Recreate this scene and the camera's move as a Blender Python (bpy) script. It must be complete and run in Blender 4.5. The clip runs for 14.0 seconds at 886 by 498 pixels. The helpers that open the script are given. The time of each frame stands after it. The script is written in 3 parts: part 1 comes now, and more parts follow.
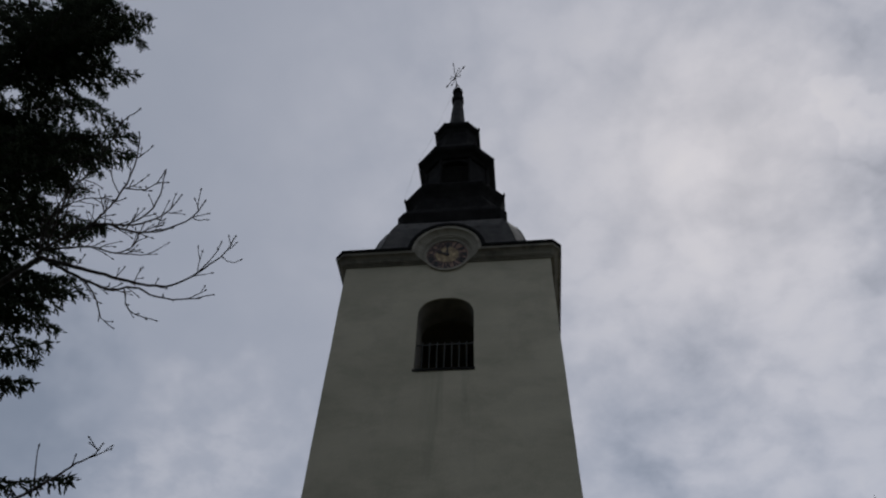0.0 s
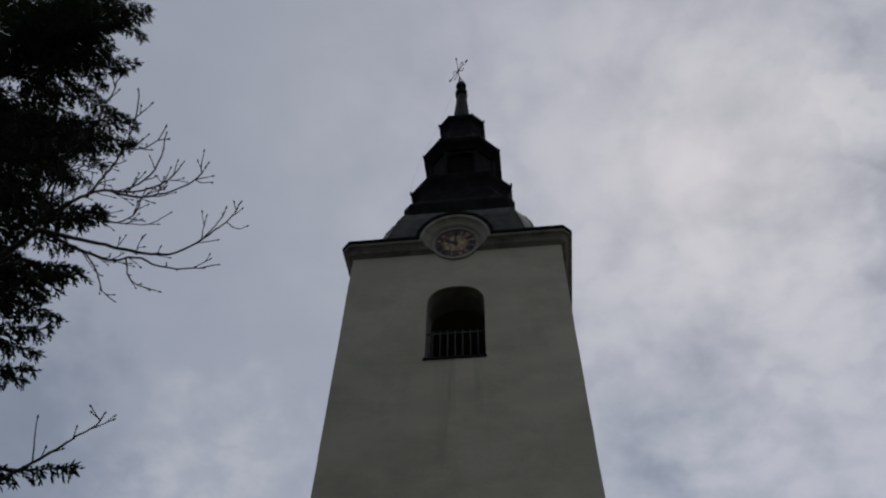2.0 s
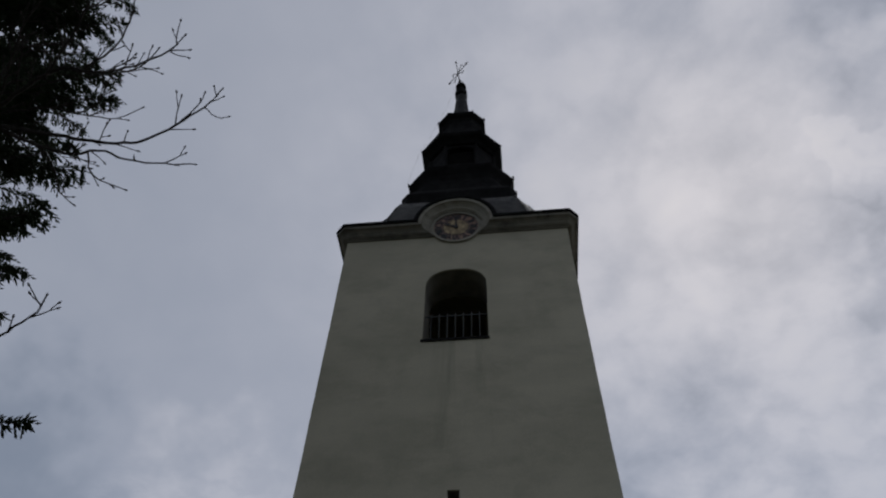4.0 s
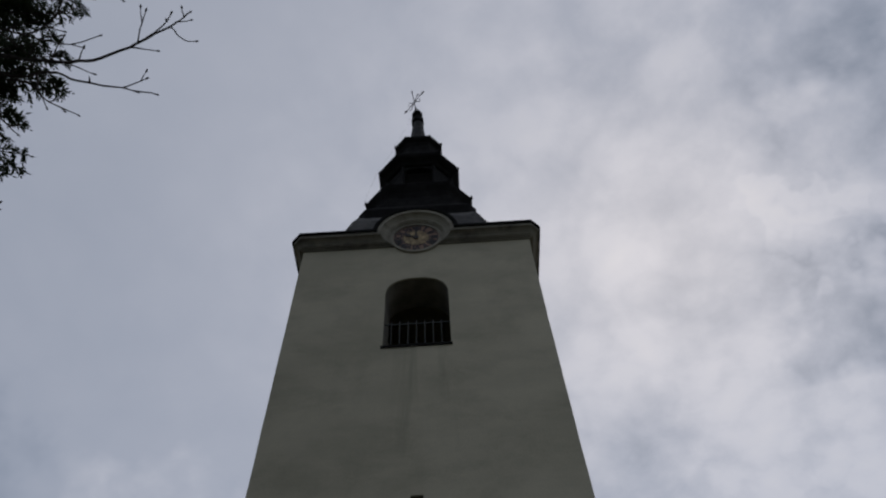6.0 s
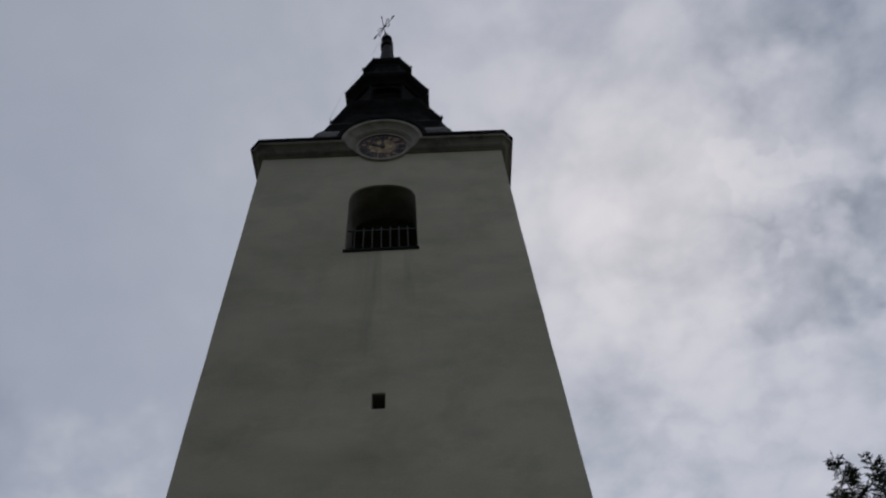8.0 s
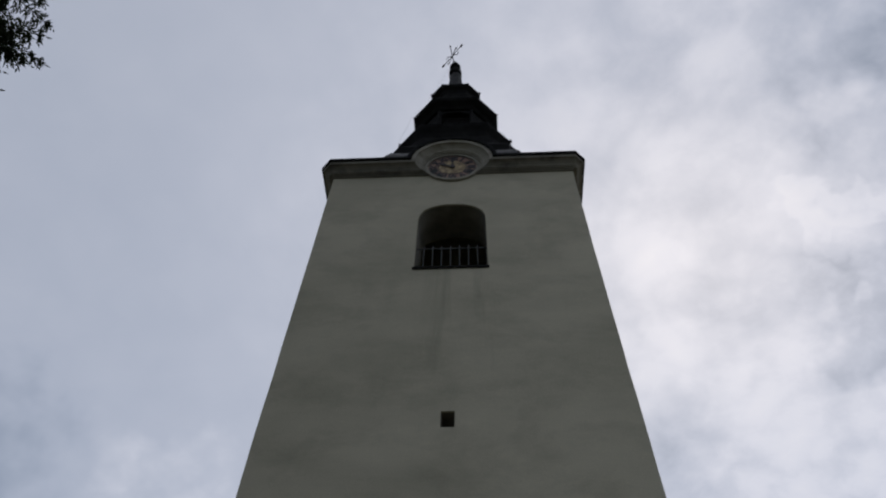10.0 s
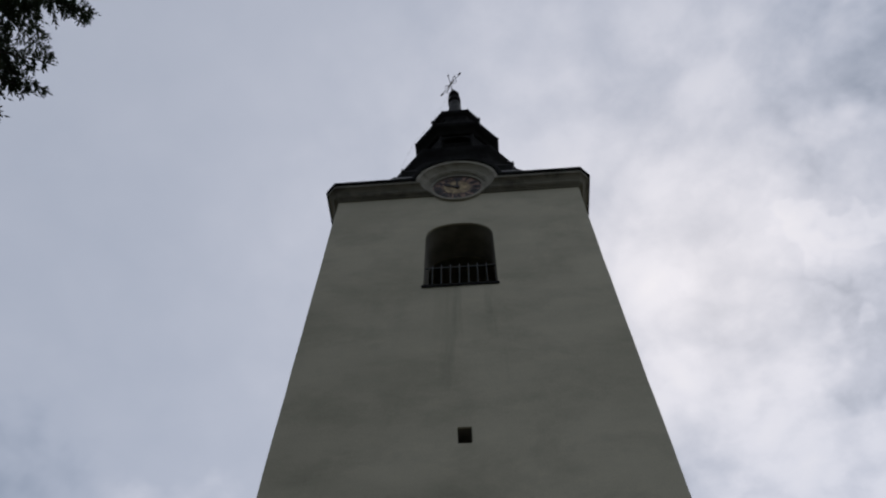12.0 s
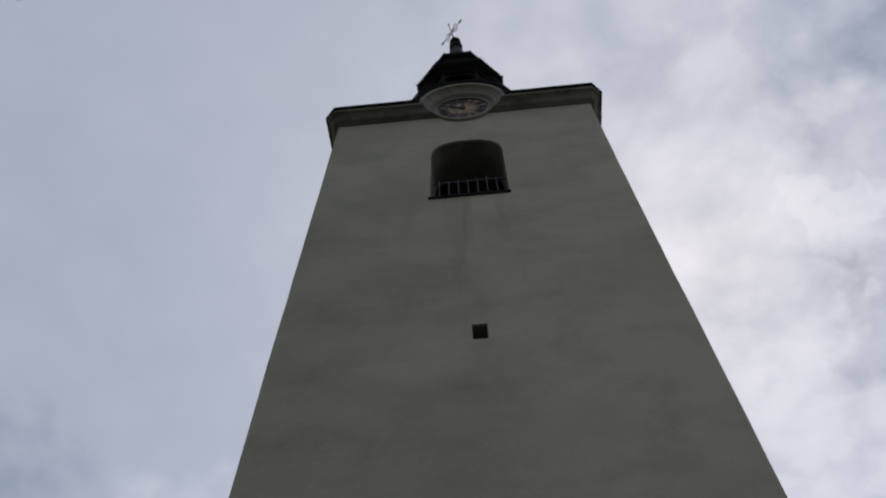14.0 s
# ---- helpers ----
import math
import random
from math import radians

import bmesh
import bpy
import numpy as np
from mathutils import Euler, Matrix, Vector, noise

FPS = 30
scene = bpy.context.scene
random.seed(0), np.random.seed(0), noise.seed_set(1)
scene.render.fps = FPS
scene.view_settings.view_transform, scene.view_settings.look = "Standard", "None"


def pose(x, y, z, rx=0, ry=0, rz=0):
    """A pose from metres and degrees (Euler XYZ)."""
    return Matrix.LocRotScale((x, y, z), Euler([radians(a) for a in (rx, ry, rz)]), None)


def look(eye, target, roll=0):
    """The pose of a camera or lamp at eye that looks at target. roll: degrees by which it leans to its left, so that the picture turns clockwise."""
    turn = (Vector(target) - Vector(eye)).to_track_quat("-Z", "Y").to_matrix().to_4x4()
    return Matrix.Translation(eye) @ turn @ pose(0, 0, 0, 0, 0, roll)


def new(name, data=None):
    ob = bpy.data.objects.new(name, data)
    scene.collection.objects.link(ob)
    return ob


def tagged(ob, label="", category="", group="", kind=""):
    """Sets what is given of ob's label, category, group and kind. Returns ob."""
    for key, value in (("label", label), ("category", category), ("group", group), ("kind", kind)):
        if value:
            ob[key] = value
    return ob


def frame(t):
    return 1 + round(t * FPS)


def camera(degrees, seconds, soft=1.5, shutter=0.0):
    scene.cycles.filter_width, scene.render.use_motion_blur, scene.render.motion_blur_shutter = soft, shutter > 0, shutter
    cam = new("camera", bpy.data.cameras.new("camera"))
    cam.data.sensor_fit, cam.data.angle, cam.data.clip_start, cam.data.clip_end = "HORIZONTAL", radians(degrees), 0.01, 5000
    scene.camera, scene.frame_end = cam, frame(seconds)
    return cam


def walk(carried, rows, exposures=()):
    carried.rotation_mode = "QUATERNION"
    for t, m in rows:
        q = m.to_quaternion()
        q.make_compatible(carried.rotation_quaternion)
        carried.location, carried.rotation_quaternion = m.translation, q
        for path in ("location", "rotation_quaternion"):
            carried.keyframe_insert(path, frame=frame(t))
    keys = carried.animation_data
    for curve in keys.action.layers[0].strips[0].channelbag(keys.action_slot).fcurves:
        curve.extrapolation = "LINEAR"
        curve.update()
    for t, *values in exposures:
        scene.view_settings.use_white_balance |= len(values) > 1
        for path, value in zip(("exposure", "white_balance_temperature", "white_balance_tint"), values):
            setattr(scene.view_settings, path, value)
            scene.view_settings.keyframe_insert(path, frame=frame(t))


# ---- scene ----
cam = camera(63.0, 14.0, soft=2.2)
PATH = [
    (0, (-0.026, -0.347, 1.596), (-0.2, 0.949, 3.109), 2.6),
    (0.5, (-0.017, -0.324, 1.597), (-0.202, 0.965, 3.115), 2.0),
    (1, (-0.038, -0.231, 1.581), (-0.241, 1.066, 3.089), 3.9),
    (1.5, (-0.168, 0.007, 1.566), (-0.345, 1.305, 3.077), 2.2),
    (2, (-0.259, 0.377, 1.548), (-0.442, 1.659, 3.072), 1.8),
    (2.5, (-0.328, 0.864, 1.593), (-0.564, 2.116, 3.135), 3.4),
    (3, (-0.476, 1.292, 1.542), (-0.633, 2.52, 3.112), 0.2),
    (3.2, (-0.524, 1.5, 1.544), (-0.678, 2.753, 3.095), 1.6),
    (5.3, (-0.88, 3.324, 1.4), (-1.046, 4.443, 3.049), 2.2),
    (5.5, (-0.936, 3.348, 1.443), (-1.104, 4.49, 3.076), 0.4),
    (6, (-1.164, 3.703, 1.212), (-1.17, 4.811, 2.877), -3.2),
    (6.5, (-1.038, 4.23, 1.332), (-1.006, 5.417, 2.941), -5.4),
    (7, (-1.042, 4.586, 1.214), (-0.997, 5.755, 2.836), -2.5),
    (7.5, (-1.059, 5.115, 1.173), (-0.966, 6.335, 2.756), -5.9),
    (8, (-1.165, 5.415, 1.21), (-1.094, 6.619, 2.805), -5.4),
    (8.2, (-1.179, 5.541, 1.207), (-1.192, 6.674, 2.855), -2.6),
    (10.5, (-1.459, 5.892, 1.249), (-1.55, 7.008, 2.906), 2.3),
    (11, (-1.476, 5.918, 1.235), (-1.565, 7.014, 2.906), 1.5),
    (11.5, (-1.607, 6.058, 1.191), (-1.673, 7.17, 2.851), 0.3),
    (12, (-1.644, 6.323, 1.161), (-1.732, 7.364, 2.867), 0.5),
    (12.5, (-1.746, 6.762, 1.183), (-1.862, 7.832, 2.868), 0.6),
    (13, (-1.902, 7.216, 1.147), (-1.916, 8.239, 2.866), -5.1),
    (13.5, (-1.961, 7.724, 1.116), (-2.052, 8.738, 2.838), -1.1),
    (14, (-1.926, 8.224, 1.059), (-2.026, 9.299, 2.742), -0.5),
]
walk(cam, [(t, look(eye, target, roll)) for t, eye, target, roll in PATH],
     [(0.0, -0.17), (3.2, -0.20), (5.3, -0.06), (8.1, -0.05), (10.3, 0.28), (14.0, 0.25)])

# ---- world: overcast sky, brightest ahead and to the right, where the hidden sun stands ----
SUN_EL, SUN_AZ = 52.0, 28.0          # degrees; azimuth from +y towards +x
world = bpy.data.worlds.new("sky")
scene.world = world
world.use_nodes = True


def sky_nodes():
    nt = world.node_tree
    nt.nodes.clear()
    N, L = nt.nodes.new, nt.links.new

    def math_node(op, a, b=None, clamp=False):
        n = N("ShaderNodeMath")
        n.operation, n.use_clamp = op, clamp
        for i, v in enumerate((a, b)):
            if v is None:
                continue
            if isinstance(v, (int, float)):
                n.inputs[i].default_value = v
            else:
                L(v, n.inputs[i])
        return n.outputs[0]

    def noise_node(vec, scale, detail, rough, dist=0.0):
        n = N("ShaderNodeTexNoise")
        n.inputs["Scale"].default_value, n.inputs["Detail"].default_value = scale, detail
        n.inputs["Roughness"].default_value, n.inputs["Distortion"].default_value = rough, dist
        L(vec, n.inputs["Vector"])
        return n.outputs["Fac"]

    def ramp(fac, lo, hi, a, b):
        n = N("ShaderNodeMapRange")
        n.interpolation_type = "SMOOTHSTEP"
        n.inputs["From Min"].default_value, n.inputs["From Max"].default_value = lo, hi
        n.inputs["To Min"].default_value, n.inputs["To Max"].default_value = a, b
        L(fac, n.inputs["Value"])
        return n.outputs[0]

    def lobe(az, el, lo, hi):
        d = N("ShaderNodeVectorMath")
        d.operation = "DOT_PRODUCT"
        L(direction, d.inputs[0])
        a, e = radians(az), radians(el)
        d.inputs[1].default_value = (math.sin(a) * math.cos(e), math.cos(a) * math.cos(e), math.sin(e))
        return ramp(d.outputs["Value"], math.cos(radians(hi)), math.cos(radians(lo)), 0.0, 1.0)

    def vector_math(op, a, b):
        n = N("ShaderNodeVectorMath")
        n.operation = op
        for i, v in enumerate((a, b)):
            if isinstance(v, tuple):
                n.inputs[i].default_value = v
            else:
                L(v, n.inputs[i])
        return n.outputs[0]

    def offset(vec, scale, amount):
        """Shifts vec by a slow noise, so that cloud edges are ragged."""
        n = N("ShaderNodeTexNoise")
        n.inputs["Scale"].default_value, n.inputs["Detail"].default_value, n.inputs["Roughness"].default_value = scale, 3.0, 0.55
        L(vec, n.inputs["Vector"])
        away = vector_math("SUBTRACT", n.outputs["Color"], (0.5, 0.5, 0.5))
        return vector_math("ADD", vec, vector_math("MULTIPLY", away, (amount, amount, amount)))

    true_way = N("ShaderNodeTexCoord").outputs["Generated"]
    direction = offset(true_way, 12.0, 0.035)
    # the cloud layer is flat: clumps shorten towards the horizon
    sep = N("ShaderNodeSeparateXYZ")
    L(true_way, sep.inputs[0])
    deep = math_node("ADD", math_node("MAXIMUM", sep.outputs["Z"], 0.0), 0.30)
    both = N("ShaderNodeCombineXYZ")
    L(math_node("DIVIDE", sep.outputs["X"], deep), both.inputs[0])
    L(math_node("DIVIDE", sep.outputs["Y"], deep), both.inputs[1])
    layer = offset(both.outputs[0], 6.0, 0.055)
    big = noise_node(layer, 3.2, 3.0, 0.48)
    mid = noise_node(layer, 12.0, 4.0, 0.58)
    fine = noise_node(layer, 34.0, 4.0, 0.60)
    vor = N("ShaderNodeTexVoronoi")
    vor.feature = "SMOOTH_F1"
    vor.inputs["Scale"].default_value, vor.inputs["Detail"].default_value = 12.0, 1.0
    vor.inputs["Roughness"].default_value, vor.inputs["Smoothness"].default_value = 0.45, 0.55
    L(layer, vor.inputs["Vector"])
    glow = lobe(42, 40, 8, 52)
    front = lobe(20, 55, 10, 120)
    # broken puffs with thin bluish gaps towards the light, a smooth grey veil away from it
    puffs = math_node("MULTIPLY", math_node("SUBTRACT", 0.50, vor.outputs["Distance"]), 0.72)
    tufts = math_node("ADD", math_node("ADD", puffs, math_node("MULTIPLY", math_node("SUBTRACT", mid, 0.5), 0.56)),
                      math_node("MULTIPLY", math_node("SUBTRACT", fine, 0.5), 0.50))
    amount = math_node("ADD", math_node("MULTIPLY", glow, 0.90), 0.10)
    body = math_node("MULTIPLY", math_node("SUBTRACT", big, 0.5), math_node("ADD", math_node("MULTIPLY", glow, 0.30), 0.22))
    cloud = math_node("ADD", math_node("MULTIPLY", tufts, amount), body)
    level = math_node("ADD", math_node("ADD", math_node("MULTIPLY", front, 0.27), math_node("ADD", math_node("MULTIPLY", glow, 0.115), math_node("MULTIPLY", lobe(2, 59, 4, 28), 0.09))), 0.352)
    # a puffy bright bank low on one side, a brighter strip low on the other
    puff = ramp(mid, 0.34, 0.66, 0.3, 1.0)
    bank = math_node("MULTIPLY", math_node("MULTIPLY", lobe(-27, 29, 2, 10), puff), 0.20)
    strip = math_node("ADD", math_node("MULTIPLY", lobe(38, 32, 3, 15), 0.11), math_node("MULTIPLY", lobe(44, 47.8, 0, 4), 0.13))
    # heavier grey cloud bellies
    dim = math_node("MULTIPLY", lobe(-43, 28, 2, 11), 0.15)
    for az, el, wide, depth in ((42.5, 42.5, 7, 0.17), (37, 43.5, 6, 0.07), (49, 41.5, 7, 0.10), (57, 53, 9, 0.12), (52, 58, 8, 0.09), (11, 35.5, 8, 0.07)):
        dim = math_node("ADD", dim, math_node("MULTIPLY", lobe(az, el, 0, wide), depth))
    heavy = math_node("SUBTRACT", dim, math_node("ADD", bank, strip))
    value = math_node("SUBTRACT", math_node("ADD", level, math_node("MULTIPLY", cloud, 0.47)), heavy, True)

    cr = N("ShaderNodeValToRGB")
    cr.color_ramp.elements[0].position, cr.color_ramp.elements[0].color = 0.0, (0.035, 0.042, 0.058, 1)
    cr.color_ramp.elements[1].position, cr.color_ramp.elements[1].color = 1.0, (0.47, 0.47, 0.50, 1)
    for p, c in ((0.35, (0.158, 0.184, 0.230, 1)), (0.55, (0.283, 0.304, 0.357, 1)), (0.78, (0.415, 0.423, 0.468, 1))):
        e = cr.color_ramp.elements.new(p)
        e.color = c
    L(value, cr.inputs[0])

    air = N("ShaderNodeTexSky")
    air.sky_type, air.sun_disc = "NISHITA", False
    air.sun_elevation, air.sun_rotation = radians(SUN_EL), radians(SUN_AZ)
    veil = N("ShaderNodeBackground")
    veil.inputs["Strength"].default_value = 0.02
    L(air.outputs[0], veil.inputs["Color"])
    clouds = N("ShaderNodeBackground")
    L(cr.outputs[0], clouds.inputs["Color"])
    both = N("ShaderNodeAddShader")
    L(veil.outputs[0], both.inputs[0])
    L(clouds.outputs[0], both.inputs[1])
    L(both.outputs[0], N("ShaderNodeOutputWorld").inputs["Surface"])


sky_nodes()
sun = new("sun", bpy.data.lights.new("sun", "SUN"))
sun.data.energy, sun.data.angle, sun.data.color = 0.5, radians(25), (1.0, 0.97, 0.92)
_a, _e = radians(SUN_AZ), radians(SUN_EL)
sun.matrix_world = look((40 * math.sin(_a) * math.cos(_e), 40 * math.cos(_a) * math.cos(_e), 40 * math.sin(_e)), (0, 0, 0))


# ---- materials ----
class Nodes:
    """A small builder for one node material."""

    def __init__(self, name, rough=0.8, metal=0.0):
        self.mat = bpy.data.materials.new(name)
        self.mat.use_nodes = True
        self.nt = self.mat.node_tree
        self.bsdf = self.nt.nodes["Principled BSDF"]
        self.bsdf.inputs["Roughness"].default_value, self.bsdf.inputs["Metallic"].default_value = rough, metal
        self.co = self.nt.nodes.new("ShaderNodeTexCoord").outputs["Object"]

    def link(self, a, b):
        self.nt.links.new(a, b)

    def scaled(self, sx, sy, sz):
        n = self.nt.nodes.new("ShaderNodeMapping")
        n.inputs["Scale"].default_value = (sx, sy, sz)
        self.link(self.co, n.inputs["Vector"])
        return n.outputs[0]

    def noise(self, scale, detail=4.0, rough=0.55, vec=None, dist=0.0):
        n = self.nt.nodes.new("ShaderNodeTexNoise")
        n.inputs["Scale"].default_value, n.inputs["Detail"].default_value = scale, detail
        n.inputs["Roughness"].default_value, n.inputs["Distortion"].default_value = rough, dist
        self.link(self.co if vec is None else vec, n.inputs["Vector"])
        return n.outputs["Fac"]

    def ramp(self, fac, stops):
        n = self.nt.nodes.new("ShaderNodeValToRGB")
        el = n.color_ramp.elements
        while len(el) < len(stops):
            el.new(0.5)
        for e, (p, c) in zip(el, stops):
            e.position, e.color = p, (*c, 1) if len(c) == 3 else c
        self.link(fac, n.inputs[0])
        return n.outputs[0]

    def mix(self, fac, a, b, kind="MIX"):
        n = self.nt.nodes.new("ShaderNodeMix")
        n.data_type, n.blend_type = "RGBA", kind
        for sock, v in ((n.inputs[0], fac), (n.inputs[6], a), (n.inputs[7], b)):
            if isinstance(v, (int, float)):
                sock.default_value = v
            elif isinstance(v, tuple):
                sock.default_value = (*v, 1)
            else:
                self.link(v, sock)
        return n.outputs[2]

    def colour(self, sock):
        self.link(sock, self.bsdf.inputs["Base Color"])

    def bump(self, height, strength, distance=0.02):
        n = self.nt.nodes.new("ShaderNodeBump")
        n.inputs["Strength"].default_value, n.inputs["Distance"].default_value = strength, distance
        self.link(height, n.inputs["Height"])
        self.link(n.outputs[0], self.bsdf.inputs["Normal"])


def plaster_material(name, light, dark, stain, drips=False, grime=0.62, grime_scale=0.8):
    m = Nodes(name, 0.92)
    cloudy = m.ramp(m.noise(0.42, 6, 0.58, dist=0.2), [(0.30, dark), (0.68, light)])
    streak = m.ramp(m.noise(1.0, 5, 0.6, m.scaled(1.6, 1.6, 0.16)), [(0.52, (0, 0, 0)), (0.78, (1, 1, 1))])
    coat = m.ramp(m.noise(1.0, 5, 0.6, m.scaled(0.30, 0.30, 0.95), 0.1), [(0.42, (0, 0, 0)), (0.78, (1, 1, 1))])
    blot = m.ramp(m.noise(grime_scale, 7, 0.66, m.scaled(0.7, 0.7, 1.15), 0.25), [(0.48, (0, 0, 0)), (0.76, (1, 1, 1))])
    c = m.mix(m.mix(0.14, (0, 0, 0), streak), cloudy, stain)
    c = m.mix(m.mix(0.40, (0, 0, 0), coat), c, stain)
    c = m.mix(m.mix(grime, (0, 0, 0), blot), c, stain)
    if drips:
        # rain runs below the sill of the belfry opening
        sep = m.nt.nodes.new("ShaderNodeSeparateXYZ")
        m.link(m.co, sep.inputs[0])

        def span(sock, lo, hi, soft):
            up, down = m.nt.nodes.new("ShaderNodeMapRange"), m.nt.nodes.new("ShaderNodeMapRange")
            for n, q0, q1, r0, r1 in ((up, lo, lo + soft, 0, 1), (down, hi - soft, hi, 1, 0)):
                n.inputs[1].default_value, n.inputs[2].default_value, n.inputs[3].default_value, n.inputs[4].default_value = q0, q1, r0, r1
                m.link(sock, n.inputs[0])
            both = m.nt.nodes.new("ShaderNodeMath")
            both.operation = "MULTIPLY"
            m.link(up.outputs[0], both.inputs[0])
            m.link(down.outputs[0], both.inputs[1])
            return both.outputs[0]

        run = m.ramp(m.noise(1.0, 4, 0.6, m.scaled(2.6, 2.6, 0.20), 0.4), [(0.48, (0, 0, 0)), (0.74, (1, 1, 1))])
        area = m.mix(1.0, span(sep.outputs["X"], -3.05, -1.0, 0.3), span(sep.outputs["Z"], 11.6, 15.3, 0.15), "MULTIPLY")
        mask = m.mix(1.0, m.mix(0.62, (0, 0, 0), run), area, "MULTIPLY")
        c = m.mix(mask, c, stain)
    grain = m.ramp(m.noise(38.0, 3), [(0.3, (0.92, 0.92, 0.92)), (0.7, (1.04, 1.04, 1.04))])
    m.colour(m.mix(1.0, c, grain, "MULTIPLY"))
    m.bump(m.mix(0.35, m.noise(1.8, 5), m.noise(45.0, 3)), 0.35, 0.04)
    return m.mat


def metal_material(name, a, b, rough, gloss=0.06):
    m = Nodes(name, rough, 0.0)
    m.bsdf.inputs["Specular IOR Level"].default_value = gloss
    c = m.ramp(m.noise(1.3, 5, 0.6, dist=0.5), [(0.35, a), (0.68, b)])
    run = m.ramp(m.noise(1.5, 4, 0.6, m.scaled(4, 4, 0.4)), [(0.5, (1, 1, 1)), (0.8, (0.62, 0.60, 0.58))])
    m.colour(m.mix(1.0, c, run, "MULTIPLY"))
    m.link(m.ramp(m.noise(5.0, 4), [(0.3, (rough - 0.12,) * 3), (0.7, (rough + 0.12,) * 3)]), m.bsdf.inputs["Roughness"])
    m.bump(m.noise(3.0, 3), 0.25, 0.03)
    return m.mat


def plain_material(name, a, b, rough, scale=8.0, metal=0.0, bump=0.2, gloss=0.5):
    m = Nodes(name, rough, metal)
    m.bsdf.inputs["Specular IOR Level"].default_value = gloss
    m.colour(m.ramp(m.noise(scale, 5), [(0.35, a), (0.68, b)]))
    m.bump(m.noise(scale * 4, 4), bump, 0.01)
    return m.mat


PLASTER = plaster_material("weathered_plaster", (0.575, 0.510, 0.376), (0.474, 0.422, 0.309), (0.292, 0.262, 0.186), True, 0.68)
# cornice: stains, plus underside shade put in as a darker base colour
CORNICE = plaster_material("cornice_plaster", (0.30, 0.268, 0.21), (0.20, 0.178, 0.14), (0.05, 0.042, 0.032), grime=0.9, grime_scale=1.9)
SURROUND = plaster_material("clock_surround_plaster", (0.40, 0.36, 0.285), (0.29, 0.26, 0.205), (0.11, 0.095, 0.07), grime=0.8, grime_scale=2.6)
ROOF = metal_material("dark_sheet_metal", (0.008, 0.0074, 0.007), (0.017, 0.016, 0.015), 0.85)
ROOF_PALE = metal_material("weathered_sheet_metal", (0.026, 0.024, 0.021), (0.075, 0.069, 0.060), 0.55, 0.12)
STEM = metal_material("stem_sheet_metal", (0.014, 0.013, 0.012), (0.032, 0.029, 0.026), 0.65, 0.10)
TIMBER = plain_material("near_black_timber", (0.008, 0.0075, 0.007), (0.017, 0.015, 0.013), 0.9, gloss=0.08)
LANTERN = plain_material("lantern_boarding", (0.007, 0.0065, 0.006), (0.015, 0.014, 0.013), 0.85, 3.0, gloss=0.10)
IRON = plain_material("wrought_iron", (0.03, 0.028, 0.026), (0.07, 0.06, 0.05), 0.6, 12.0, 0.5)
RAILING = plain_material("galvanised_bar", (0.022, 0.021, 0.018), (0.045, 0.042, 0.036), 0.65, 9.0, 0.0)
DIAL = plain_material("rust_brown_dial", (0.20, 0.115, 0.085), (0.38, 0.235, 0.175), 0.75, 5.0)
DIAL_MID = plain_material("ochre_dial_centre", (0.17, 0.115, 0.068), (0.60, 0.44, 0.24), 0.75, 6.5)
# wall plaster in a darker tone: painted shade for the opening and the vent
REVEAL = plain_material("shaded_reveal_plaster", (0.20, 0.178, 0.142), (0.31, 0.275, 0.222), 0.92, 2.5)
DIAL_DARK = plain_material("dark_paint", (0.02, 0.015, 0.012), (0.045, 0.03, 0.025), 0.6, 6.0)
BARK = plain_material("grey_bark", (0.020, 0.017, 0.014), (0.046, 0.040, 0.034), 0.9, 14.0, 0.0, 0.6, 0.2)
NEEDLES = plain_material("spruce_needles", (0.015, 0.024, 0.012), (0.034, 0.045, 0.024), 0.85, 3.0, gloss=0.12)
GRASS = plain_material("meadow_grass", (0.042, 0.047, 0.028), (0.082, 0.080, 0.052), 0.9, 1.3, 0.0, 0.8)


# ---- mesh helpers ----
def part(name, bm, material, parent=None, label="", smooth=False):
    me = bpy.data.meshes.new(name)
    bmesh.ops.recalc_face_normals(bm, faces=bm.faces)
    if smooth:
        for f in bm.faces:
            f.smooth = True
    bm.to_mesh(me)
    bm.free()
    return mesh_part(name, me, material, parent, label)


def mesh_part(name, me, material, parent=None, label=""):
    me.materials.clear()
    me.materials.append(material)
    ob = new(name, me)
    if parent is not None:
        ob.parent = parent
    if label:
        tagged(ob, label)
    return ob


def box(bm, x0, x1, y0, y1, z0, z1):
    v = [bm.verts.new((x, y, z)) for z in (z0, z1) for x, y in ((x0, y0), (x1, y0), (x1, y1), (x0, y1))]
    for f in ((3, 2, 1, 0), (4, 5, 6, 7), (0, 1, 5, 4), (1, 2, 6, 5), (2, 3, 7, 6), (3, 0, 4, 7)):
        bm.faces.new([v[i] for i in f])
    return v


def loft(rings, closed=True, cap_low=True, cap_high=True):
    bm = bmesh.new()
    vs = [[bm.verts.new(p) for p in r] for r in rings]
    n = len(rings[0])
    for a, b in zip(vs, vs[1:]):
        for i in range(n if closed else n - 1):
            j = (i + 1) % n
            bm.faces.new((a[i], a[j], b[j], b[i]))
    if closed and cap_low:
        bm.faces.new(vs[0][::-1])
    if closed and cap_high:
        bm.faces.new(vs[-1])
    return bm


def eight(cx, cy, z, a, c=None):
    """An octagon of apothem a whose main faces are 2c long."""
    c = a * 0.4142 if c is None else c
    return [(cx + x, cy + y, z) for x, y in ((-c, -a), (c, -a), (a, -c), (a, c), (c, a), (-c, a), (-a, c), (-a, -c))]


